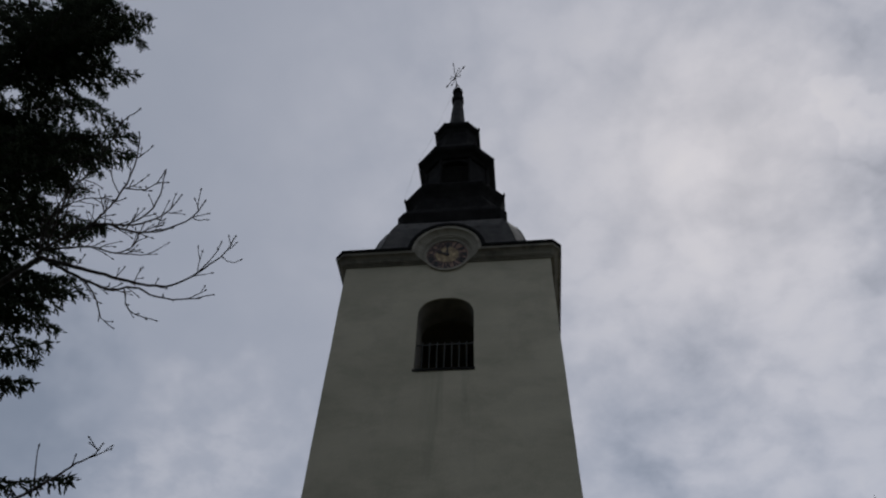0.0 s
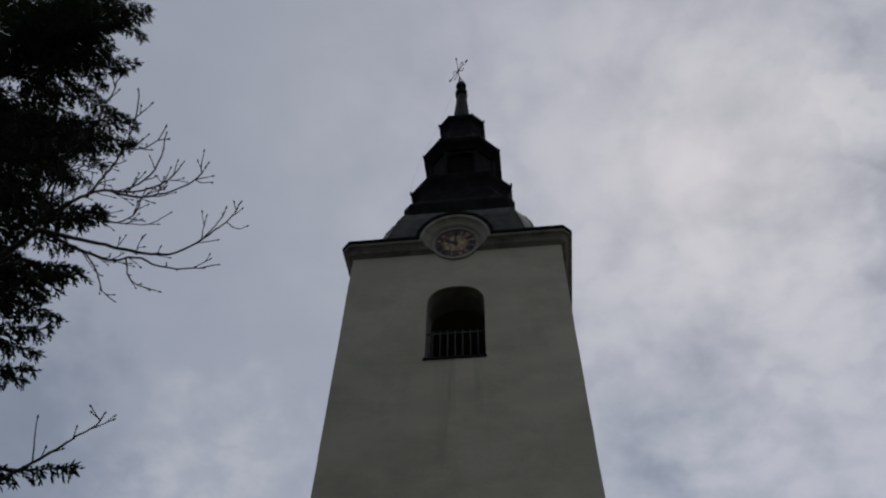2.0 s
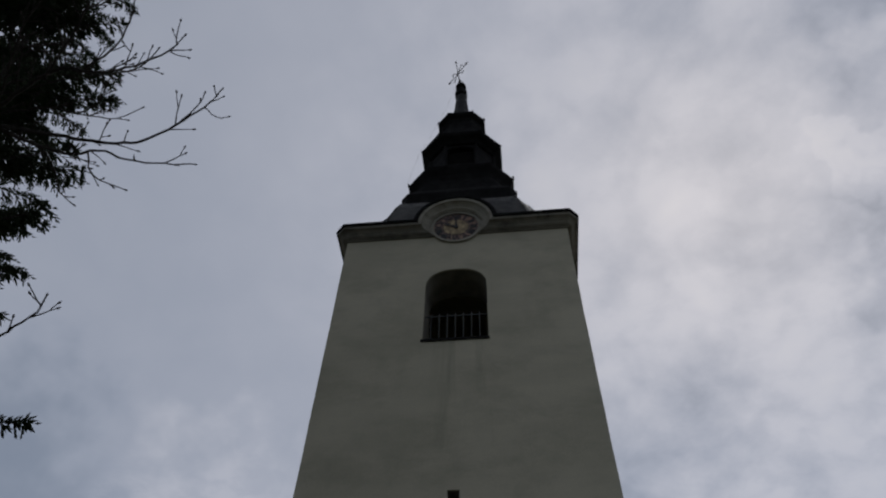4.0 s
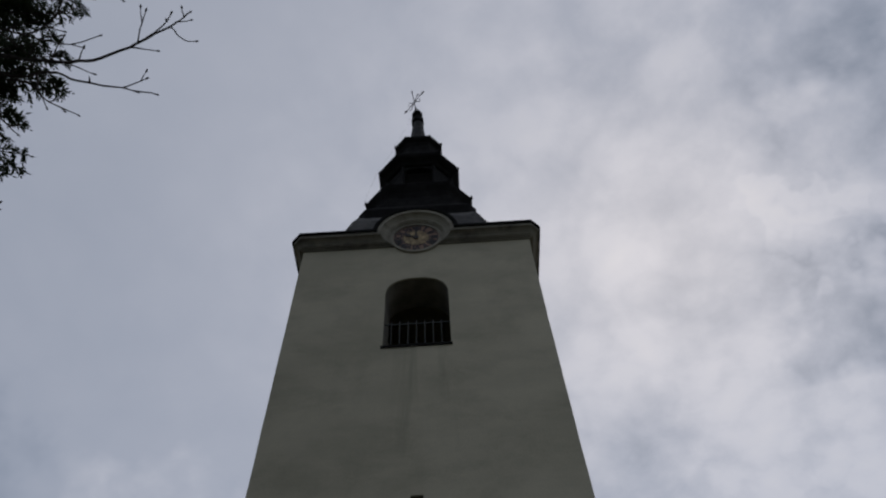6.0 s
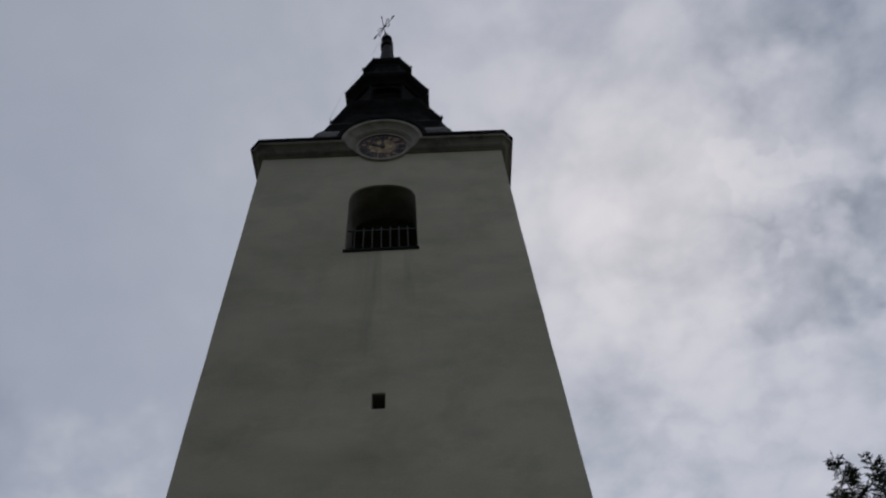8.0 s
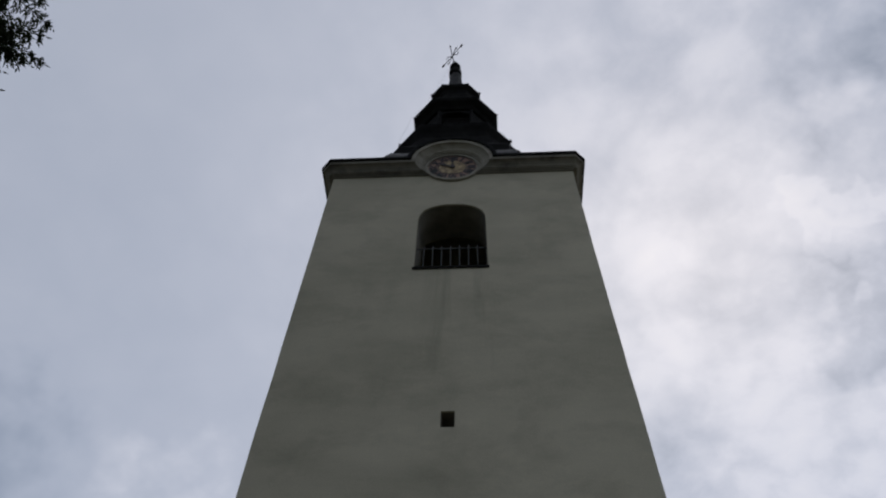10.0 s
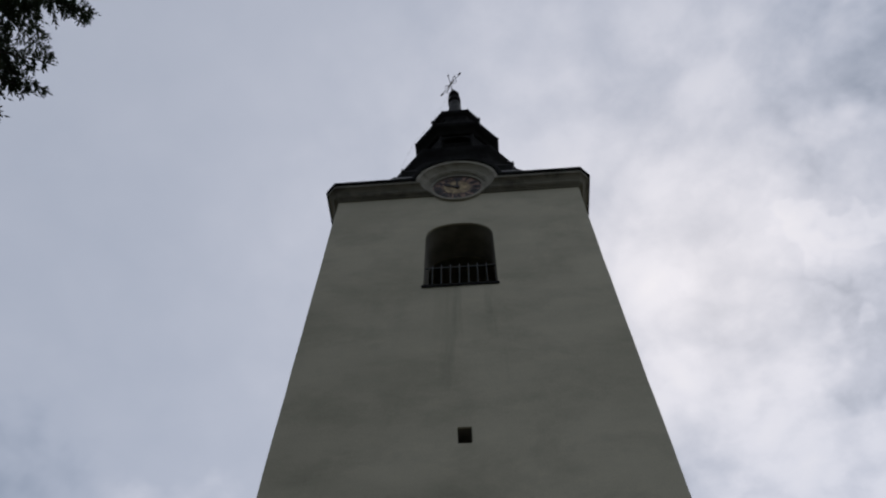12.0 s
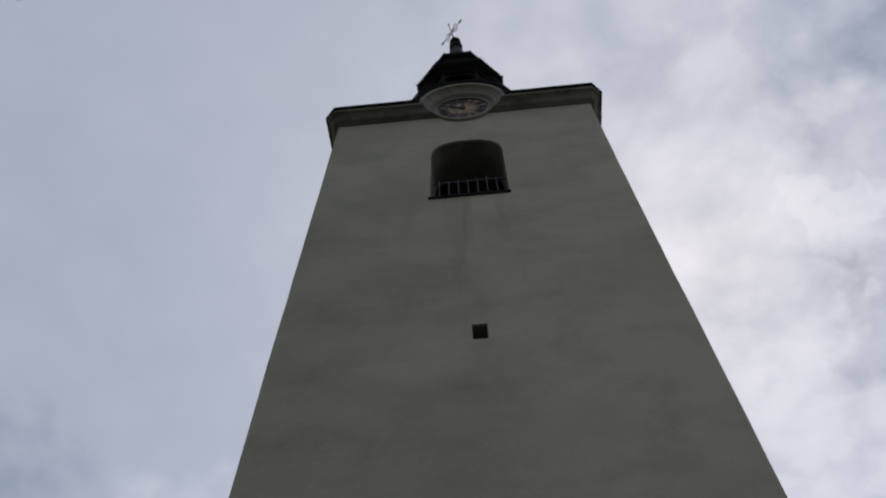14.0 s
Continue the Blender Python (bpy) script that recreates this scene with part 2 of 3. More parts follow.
def tube(bm, pts, radii, sides=6, cap=True):
    rings = []
    for i, p in enumerate(pts):
        p = Vector(p)
        d = (Vector(pts[min(i + 1, len(pts) - 1)]) - Vector(pts[max(i - 1, 0)])).normalized()
        s = d.cross((0, 0, 1) if abs(d.z) < 0.9 else (1, 0, 0)).normalized()
        u = s.cross(d)
        rr = float(radii[i])
        rings.append([bm.verts.new(p + rr * (math.cos(k * math.tau / sides) * s + math.sin(k * math.tau / sides) * u)) for k in range(sides)])
    for a, b in zip(rings, rings[1:]):
        for k in range(sides):
            j = (k + 1) % sides
            bm.faces.new((a[k], a[j], b[j], b[k]))
    if cap:
        bm.faces.new(rings[0][::-1])
        bm.faces.new(rings[-1])


def cut(target, cutters):
    """Cuts the bmeshes in cutters out of the object target for good."""
    obs = []
    for bm in cutters:
        me = bpy.data.meshes.new("cutter")
        bmesh.ops.recalc_face_normals(bm, faces=bm.faces)
        bm.to_mesh(me)
        bm.free()
        ob = new("cutter", me)
        obs.append(ob)
        mod = target.modifiers.new("cut", "BOOLEAN")
        mod.operation, mod.solver, mod.object = "DIFFERENCE", "EXACT", ob
    dg = bpy.context.evaluated_depsgraph_get()
    me = bpy.data.meshes.new_from_object(target.evaluated_get(dg))
    target.modifiers.clear()
    target.data = me
    for ob in obs:
        bpy.data.objects.remove(ob)


# ---- ground ----
def ground():
    bm = bmesh.new()
    xs = [-2500, -600, -150, -60] + list(range(-40, 41, 2)) + [60, 150, 600, 2500]
    grid = []
    for y in xs:
        row = []
        for x in xs:
            near = max(0.0, 1 - math.hypot(x, y - 8) / 45)
            z = -0.05 * min(max(y, -10), 17) + near * 0.10 * noise.noise((x * 0.23, y * 0.23, 0)) - 0.06
            row.append(bm.verts.new((x, y, z)))
        grid.append(row)
    for a, b in zip(grid, grid[1:]):
        for i in range(len(a) - 1):
            bm.faces.new((a[i], a[i + 1], b[i + 1], b[i]))
    tagged(part("ground", bm, GRASS, smooth=True), "rough green grass in front of the church tower", "ground", kind="structure")


ground()

# ---- church tower ----
TX, TY, HW, HD = -2.045, 19.38, 3.48, 3.48      # centre, half width, half depth
YW = TY - HD                                    # front wall plane
ZB, ZC, RI = 19.79, 20.20, 0.79                 # cornice foot, clock centre, inner radius of the arch
tower = tagged(new("church_tower"), "tall pale plastered church tower with a dark stepped metal spire", "tower")
tower.location = (0, 0, 0)


def tower_walls():
    rings = []
    z = -1.2
    while z < 20.3:
        bl, br = 0.003 * max(0.0, 16 - z), 0.0115 * max(0.0, 16 - z)   # widened downwards to fit the wall edges in the camera's view
        j = [random.uniform(-0.008, 0.008) for _ in range(8)]
        rings.append([(TX - HW - bl + j[0], YW + j[1], z), (TX + HW + br + j[2], YW + j[3], z), (TX + HW + br + j[4], TY + HD + j[5], z), (TX - HW - bl + j[6], TY + HD + j[7], z)])
        z += 0.86
    wall = part("wall", loft(rings), PLASTER, tower)
    # belfry opening with a basket arch, chamber behind it, small vent
    xm, hw, z0, zs, rise = TX + 0.012, 0.885, 15.2, 17.42, 0.72
    out = [(xm - hw, z0), (xm + hw, z0)]
    for k in range(41):
        a = math.pi * k / 40
        out.append((xm + hw * math.copysign(abs(math.cos(a)) ** 0.85, math.cos(a)), zs + rise * math.sin(a) ** 0.9))
    arch = loft([[(x, y, z) for x, z in out] for y in (YW - 0.3, YW + 1.15)])
    room = bmesh.new()
    box(room, TX - HW + 1.1, TX + HW - 1.1, YW + 1.1, TY + HD - 1.1, 3.0, 19.2)
    vent = bmesh.new()
    box(vent, -2.165, -1.900, YW - 0.3, YW + 1.2, 10.245, 10.635)
    cut(wall, [arch, room, vent])
    # thin darker sheets in the vent, painted shade for its inner faces
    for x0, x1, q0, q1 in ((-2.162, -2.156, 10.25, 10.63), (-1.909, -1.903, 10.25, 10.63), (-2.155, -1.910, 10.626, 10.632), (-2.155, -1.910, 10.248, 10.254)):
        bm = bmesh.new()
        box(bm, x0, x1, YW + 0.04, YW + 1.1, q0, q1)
        part("vent_shade_lining", bm, REVEAL, tower)
    # lining of the opening, with shade put into its darker colour, and the belfry floor
    ring = [(x + (0.006 if x < xm else -0.006), min(z, zs + rise - 0.006)) for x, z in out[2:]]
    ring = [(xm + hw - 0.006, z0 + 0.03)] + ring + [(xm - hw + 0.006, z0 + 0.03)]
    part("reveal", loft([[(x, y, z) for x, z in ring] for y in (YW + 0.05, YW + 1.08)], False), REVEAL, tower, "plaster inside the belfry opening, coloured darker to imitate shade")
    bm = bmesh.new()
    box(bm, TX - HW + 1.1, TX + HW - 1.1, YW + 1.1, TY + HD - 1.1, 14.5, 14.62)
    part("belfry_floor", bm, TIMBER, tower)
    bm = bmesh.new()
    box(bm, xm - hw - 0.04, xm + hw + 0.03, YW - 0.035, YW - 0.002, z0 - 0.05, z0 + 0.03)
    # dark board through the opening, added to cut light bounced onto its ceiling
    box(bm, xm - hw + 0.004, xm + hw - 0.004, YW - 0.002, YW + 1.2, z0 - 0.03, z0 + 0.03)
    part("window_sill", bm, TIMBER, tower, "thin dark metal sill under the belfry opening, with an added dark board behind")


tower_walls()


def cornice_ring(h, p, flat=0.0):
    """One line of the cornice: h above its foot, p out from the wall, arched over the clock on the front."""
    X, Y, ch = HW + p, HD + p, max(0.012, 0.27 * p / 0.38)
    z, R = ZB + h, RI + h
    a0 = math.asin(max(-0.95, min(0.95, (z - ZC) / R)))
    pts = [(TX - X + ch, YW - p, z)]
    for k in range(29):
        a = (math.pi - a0) + (2 * a0 - math.pi) * k / 28
        pts.append((TX + R * math.cos(a), YW - p, ZC + R * math.sin(a)))
    pts += [(TX + X - ch, YW - p, z), (TX + X, YW - p + ch, z), (TX + X, TY + Y - ch, z), (TX + X - ch, TY + Y, z),
            (TX - X + ch, TY + Y, z), (TX - X, TY + Y - ch, z), (TX - X, YW - p + ch, z)]
    return pts


def cornice():
    profile = [(0.0, -0.02), (0.0, 0.05), (0.045, 0.05), (0.045, 0.085), (0.075, 0.085), (0.08, 0.12), (0.115, 0.125), (0.12, 0.15), (0.15, 0.155),
               (0.19, 0.175), (0.25, 0.225), (0.295, 0.285), (0.30, 0.325), (0.37, 0.335), (0.40, 0.345), (0.405, -0.02)]
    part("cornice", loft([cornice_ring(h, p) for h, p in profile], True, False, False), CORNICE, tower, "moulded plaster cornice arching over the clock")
    # lighter plaster on the arch round the clock, laid over the moulding
    arch = []
    for h, p in profile[1:-1]:
        z, R = ZB + h, RI + h - 0.004
        a0 = math.asin(max(-0.95, min(0.95, (z - ZC) / R)))
        arch.append([(TX + R * math.cos(a), YW - p - 0.006, ZC + R * math.sin(a)) for a in [(math.pi - a0) + (2 * a0 - math.pi) * k / 28 for k in range(29)]])
    part("clock_arch", loft(arch, False), SURROUND, tower, "pale moulded plaster arch over the clock")
    edge = [(0.408, 0.20), (0.408, 0.372), (0.425, 0.395), (0.515, 0.395), (0.55, 0.365), (0.60, -0.35)]
    part("roof_edge", loft([cornice_ring(h, p) for h, p in edge], True, False, False), ROOF, tower, "dark sheet metal drip edge on the cornice")
    # rounded metal hood that runs back from the arch
    R = RI + 0.535
    rings = [[(TX + R * math.cos(a), y, ZC + R * math.sin(a)) for a in [math.pi * (0.04 + 0.92 * k / 24) for k in range(25)]] for y in (YW - 0.36, YW + 1.9)]
    part("clock_hood", loft(rings, False), ROOF, tower, "rounded metal hood above the clock")


cornice()


def spire():
    cx, cy = -2.11, TY

    def stack(name, rows, material, label="", x=cx):
        rings = [eight(x, cy, z, a, (c[0] if c else None)) for z, a, *c in rows]
        ob = part(name, loft(rings), material, tower, label)
        if name.endswith("_roof"):
            low = max(range(len(rows)), key=lambda i: rows[i][1]) if name != "lower_roof" else 1
            for k in range(8):
                bm = bmesh.new()
                line = [r[k] for r in rings[low:-1]]
                tube(bm, line, [0.028] * len(line), 5)
                part("hip_roll", bm, material, ob)
        return ob

    # bell-shaped lower roof and square neck, then eight-sided tiers
    lower = [(20.28, 3.42, 3.20), (20.42, 3.40, 3.12), (20.75, 3.24, 2.86), (21.1, 3.04, 2.58), (21.5, 2.93, 2.43), (22.15, 2.81, 2.31), (22.73, 2.69, 2.19),
             (23.22, 2.53, 2.06), (23.51, 2.34, 1.92), (23.63, 2.09, 1.80)]
    stack("lower_roof", lower, ROOF_PALE, "bell-shaped grey sheet metal roof")
    stack("neck", [(23.53, 2.05, 1.85), (23.57, 2.14, 1.95), (23.74, 2.15, 1.93), (24.37, 2.19, 1.95), (24.47, 2.16, 1.91), (24.83, 2.01, 1.56), (25.65, 1.93, 1.17)], ROOF, "dark square neck of the spire")
    stack("skirt_roof", [(25.56, 1.93, 1.12), (25.90, 1.99, 1.17), (26.19, 2.10, 1.27), (26.36, 2.14, 1.27), (26.43, 2.11, 1.25), (26.73, 1.81, 1.02), (27.07, 1.58, 0.83), (27.31, 1.48, 0.72), (27.36, 1.31, 0.66)], ROOF)
    body = stack("lantern", [(27.26, 1.38, 0.66), (29.21, 1.38, 0.66)], LANTERN, "eight-sided lantern with arched openings")
    ins = []
    for k in range(4):
        bm = bmesh.new()
        out = [(-0.58, 27.40), (0.58, 27.40)] + [(0.58 * math.cos(math.pi * i / 12), 28.80 + 0.30 * math.sin(math.pi * i / 12)) for i in range(13)]
        turn = Matrix.Translation((cx, cy, 0)) @ Matrix.Rotation(k * math.pi / 2, 4, "Z")
        va = [bm.verts.new(turn @ Vector((x, -1.55, z))) for x, z in out]
        vb = [bm.verts.new(turn @ Vector((x, -1.10, z))) for x, z in out]
        bm.faces.new(va)
        bm.faces.new(vb[::-1])
        for i in range(len(out)):
            j = (i + 1) % len(out)
            bm.faces.new((va[i], vb[i], vb[j], va[j]))
        ins.append(bm)
    cut(body, ins)
    for k in range(4):
        turn = Matrix.Translation((cx, cy, 0)) @ Matrix.Rotation(k * math.pi / 2, 4, "Z")
        bm = bmesh.new()
        # added near-black slats; their colour stands in for shade inside the openings
        for i in range(9):
            vs = box(bm, -0.57, 0.57, -1.22, -1.16, 27.46 + 0.165 * i, 27.56 + 0.165 * i)
        bm.transform(turn)
        part("shade_louvre", bm, TIMBER, body)
    # corner pilasters of the lantern
    for px, py, _ in eight(0, 0, 0, 1.38, 0.66):
        bm = bmesh.new()
        tube(bm, [(cx + px, cy + py, z) for z in (27.29, 29.19)], (0.085, 0.085), 6)
        part("pilaster", bm, LANTERN, body)
    stack("lantern_roof", [(29.29, 1.442, 0.701), (29.43, 1.519, 0.760), (29.59, 1.714, 0.877), (29.73, 1.773, 0.916), (29.84, 1.753, 0.896), (30.11, 1.519, 0.760), (30.55, 1.247, 0.623), (31.09, 1.032, 0.526), (31.67, 0.925, 0.487), (32.11, 0.906, 0.487), (32.45, 0.890, 0.480)], ROOF, x=cx - 0.02)
    stack("upper_roof", [(32.37, 0.896, 0.487), (32.62, 0.935, 0.506), (32.76, 1.081, 0.584), (32.88, 1.120, 0.604), (32.98, 1.091, 0.584), (33.25, 0.877, 0.448), (33.64, 0.643, 0.312), (34.13, 0.477, 0.214)], ROOF, x=cx - 0.05)
    stack("stem", [(33.54, 0.55), (34.03, 0.46), (34.71, 0.385), (36.95, 0.235)], STEM, "slender tapered metal stem", x=cx - 0.09)
    stack("collar", [(36.81, 0.243), (36.90, 0.321), (37.29, 0.312), (37.39, 0.214), (37.78, 0.175)], ROOF, x=cx - 0.11)
    bm = bmesh.new()
    bmesh.ops.create_uvsphere(bm, u_segments=20, v_segments=12, radius=0.29, matrix=Matrix.Translation((cx - 0.13, cy, 38.00)))
    part("ball", bm, ROOF, tower, "dark metal ball under the cross", True)
    for x, y, z in ((cx - 2.13, cy - 1.27, 26.40), (cx + 2.13, cy - 1.27, 26.40), (cx - 1.16, cy - 0.60, 32.92), (cx + 1.06, cy - 0.60, 32.92)):
        bm = bmesh.new()
        tube(bm, [(x, y, z - 0.06), (x, y, z + 0.10), (x - 0.02, y, z + 0.20)], (0.05, 0.04, 0.015), 5)
        part("eave_spur", bm, ROOF, tower)
    return cx - 0.16, cy


SX, SY = spire()


def cross():
    top = tagged(new("cross"), "thin wrought iron cross with scrolls on the ball of the spire", "cross")
    top.location = (SX, SY, 38.27)
    d = Vector((0.60, -0.64, 0))
    up = Vector((-0.085, 0, 1.0))
    mid = up * 1.62

    def bar(name, pts, radii):
        bm = bmesh.new()
        tube(bm, pts, radii, 6)
        return part(name, bm, IRON, top)

    bar("shaft", [up * 0.0, up * 3.05, up * 3.10, up * 3.28, up * 3.38], (0.036, 0.020, 0.046, 0.04, 0.01))
    bar("crossbar", [mid + d * q for q in (-1.0, -0.92, -0.80, -0.72, 0.72, 0.80, 0.92, 1.0)], (0.01, 0.045, 0.05, 0.020, 0.020, 0.05, 0.045, 0.01))
    for s in (-1, 1):
        for q in (-1, 1):
            bar("scroll", [mid, mid + d * s * 0.26 + up * q * 0.30, mid + d * s * 0.38 + up * q * 0.52, mid + d * s * 0.50 + up * q * 0.42, mid + d * s * 0.48 + up * q * 0.26], (0.024, 0.022, 0.022, 0.022, 0.016))
        bar("brace", [d * s * 0.24 + up * 0.0, d * s * 0.15 + up * 0.35, up * 0.85], (0.03, 0.026, 0.022))


cross()


def clock():
    top = tagged(new("tower_clock"), "round rust-brown clock face with roman numerals in the cornice", "clock")
    top.location = (TX, YW, ZC)

    def disc(name, r0, r1, y0, y1, material, parent=top, label=""):
        """A flat ring or disc facing the front between two depths."""
        n = 48
        def ring(r, y):
            return [(r * math.cos(math.tau * k / n), y, r * math.sin(math.tau * k / n)) for k in range(n)]
        rows = [ring(r1, y1), ring(r1, y0), ring(max(r0, 0.001), y0)]
        return part(name, loft(rows, True, False, False), material, parent, label)

    face = disc("dial", 0.0, 0.72, -0.035, 0.02, DIAL)
    disc("rim", 0.715, 0.795, -0.075, 0.02, SURROUND, top, "narrow plaster rim")
    disc("dial_centre", 0.0, 0.40, -0.040, -0.03, DIAL_MID, face, "pale ochre centre of the dial")
    disc("inner_ring", 0.40, 0.425, -0.043, -0.03, DIAL_DARK, face)
    disc("minute_ring", 0.665, 0.685, -0.041, -0.03, DIAL_DARK, face)
    for i, word in enumerate(("XII", "I", "II", "III", "IIII", "V", "VI", "VII", "VIII", "IX", "X", "XI")):
        a = -math.tau * i / 12
        cu = bpy.data.curves.new("numeral", "FONT")
        cu.body, cu.size, cu.align_x, cu.align_y, cu.extrude, cu.offset = word, 0.27, "CENTER", "CENTER", 0.004, 0.014
        tmp = new("numeral", cu)
        me = bpy.data.meshes.new_from_object(tmp.evaluated_get(bpy.context.evaluated_depsgraph_get()))
        bpy.data.objects.remove(tmp)
        me.transform(Matrix.Rotation(-a, 4, "Y") @ Matrix.Translation((0, -0.043, 0.545)) @ Matrix.Rotation(math.pi / 2, 4, "X"))
        mesh_part("numeral", me, DIAL_DARK, face)

    def pointer(name, turns, length, width):
        bm = bmesh.new()
        prof = [(-0.10, 0.5), (0.0, 0.9), (0.45, 0.6), (0.70, 1.5), (0.86, 0.9), (1.0, 0.1)]
        lo = [bm.verts.new((s * width * w, -0.07, length * q)) for q, w in prof for s in (-1, 1)]
        hi = [bm.verts.new((s * width * w, -0.055, length * q)) for q, w in prof for s in (-1, 1)]
        for i in range(0, len(lo) - 2, 2):
            for g in (lo, hi):
                bm.faces.new((g[i], g[i + 1], g[i + 3], g[i + 2]))
            for s in (0, 1):
                bm.faces.new((lo[i + s], lo[i + 2 + s], hi[i + 2 + s], hi[i + s]))
        bm.transform(Matrix.Rotation(math.tau * turns, 4, "Y"))
        part(name, bm, DIAL_DARK, top)

    pointer("hour_pointer", 9.95 / 12, 0.44, 0.055)
    pointer("minute_pointer", 0.0, 0.62, 0.036)
    disc("hub", 0.0, 0.075, -0.085, -0.03, DIAL_DARK)


clock()


def belfry_railing():
    top = tagged(new("belfry_railing"), "pale metal bar railing across the belfry opening", "railing")
    top.location = (TX, YW + 0.28, 15.228)
    for z in (1.16, 0.16):
        bm = bmesh.new()
        box(bm, -0.885, 0.90, -0.012, 0.012, z, z + 0.035)
        part("rail", bm, RAILING, top)
    for k in range(7):
        bm = bmesh.new()
        x = -0.69 + 0.225 * k
        box(bm, x - 0.013, x + 0.013, -0.036, -0.013, 0.0, 1.28)
        part("bar", bm, RAILING, top)


belfry_railing()


def lightning_wire():
    bm = bmesh.new()
    p0, p1, p2 = Vector((SX - 0.25, SY - 0.1, 37.93)), Vector((-3.95, SY - 1.0, 29.65)), Vector((-4.30, SY - 1.3, 26.53))
    pts = [p0.lerp(p1, k / 8) + Vector((0, 0, -0.5 * math.sin(math.pi * k / 8))) for k in range(8)] + [p1.lerp(p2, k / 5) for k in range(6)]
    tube(bm, pts, [0.003] * len(pts), 4)
    part("lightning_wire", bm, IRON, tower, "thin lightning conductor wire")


lightning_wire()


# ---- trees ----
class Soup:
    """Collects vertices and triangles for one large mesh."""

    def __init__(self):
        self.v, self.f, self.n = [], [], 0

    def add(self, verts, faces):
        self.v.append(verts)
        self.f.append(faces + self.n)
        self.n += len(verts)

    def mesh(self, name):
        me = bpy.data.meshes.new(name)
        v, f = np.concatenate(self.v), np.concatenate(self.f)
        me.vertices.add(len(v))
        me.vertices.foreach_set("co", v.astype(np.float32).ravel())
        me.loops.add(f.size)
        me.loops.foreach_set("vertex_index", f.astype(np.int32).ravel())
        me.polygons.add(len(f))
        me.polygons.foreach_set("loop_start", np.arange(0, f.size, 3, dtype=np.int32))
        me.update(calc_edges=True)
        me.validate()
        return me


SHOOT = np.array([[0, 1, 2], [0, 2, 3], [0, 3, 1], [4, 2, 1], [4, 3, 2], [4, 1, 3]])


def unit(v):
    return v / (np.linalg.norm(v, axis=-1, keepdims=True) + 1e-9)


def spindles(soup, a, b, w):
    """Needle-covered shoots from the points a to the points b, w thick."""
    d = unit(b - a)
    s = unit(np.cross(d, (0.13, 0.21, 0.97)))
    u = np.cross(s, d)
    m = a + (b - a) * 0.38
    w = w[:, None]
    verts = np.stack([a, m + s * w, m + (-0.5 * s + 0.87 * u) * w, m + (-0.5 * s - 0.87 * u) * w, b], 1).reshape(-1, 3)
    faces = (SHOOT[None] + 5 * np.arange(len(a))[:, None, None]).reshape(-1, 3)
    soup.add(verts, faces)


def spray(soup, rng, p, way, length, step, size):
    """One twig: a needle-covered axis with a close row of finger-like shoots on both sides."""
    k = max(4, int(length / step))
    t = np.linspace(0.08, 1.0, k)
    side = unit(np.cross(way, (0.0, 0.0, 1.0)) + 1e-4)
    base = p + np.outer(t * length, way)
    base[:, 2] -= 0.14 * length * t ** 2
    flip = np.where(np.arange(k) % 2 == 0, 1.0, -1.0)
    down = np.stack([np.zeros(k), np.zeros(k), rng.uniform(-0.45, 0.0, k)], 1)
    out = unit(way * rng.uniform(0.75, 1.0, (k, 1)) + side * (flip * rng.uniform(0.3, 0.7, k))[:, None] + down)
    ln = size * rng.uniform(0.65, 1.2, k) * (1.15 - 0.55 * t)
    out[-1] = way
    spindles(soup, base, base + out * ln[:, None], size * rng.uniform(0.10, 0.14, k))
    at = [0, k // 2, k - 1]
    spindles(soup, base[at[:2]] - way * 0.02, base[at[1:]], np.full(2, size * 0.13))


def pts_top(height):
    """Where the leader of a spruce ends, above its foot."""
    return 0.12 * math.sin(height * 0.3), 0.1 * math.cos(height * 0.23), height - 0.3


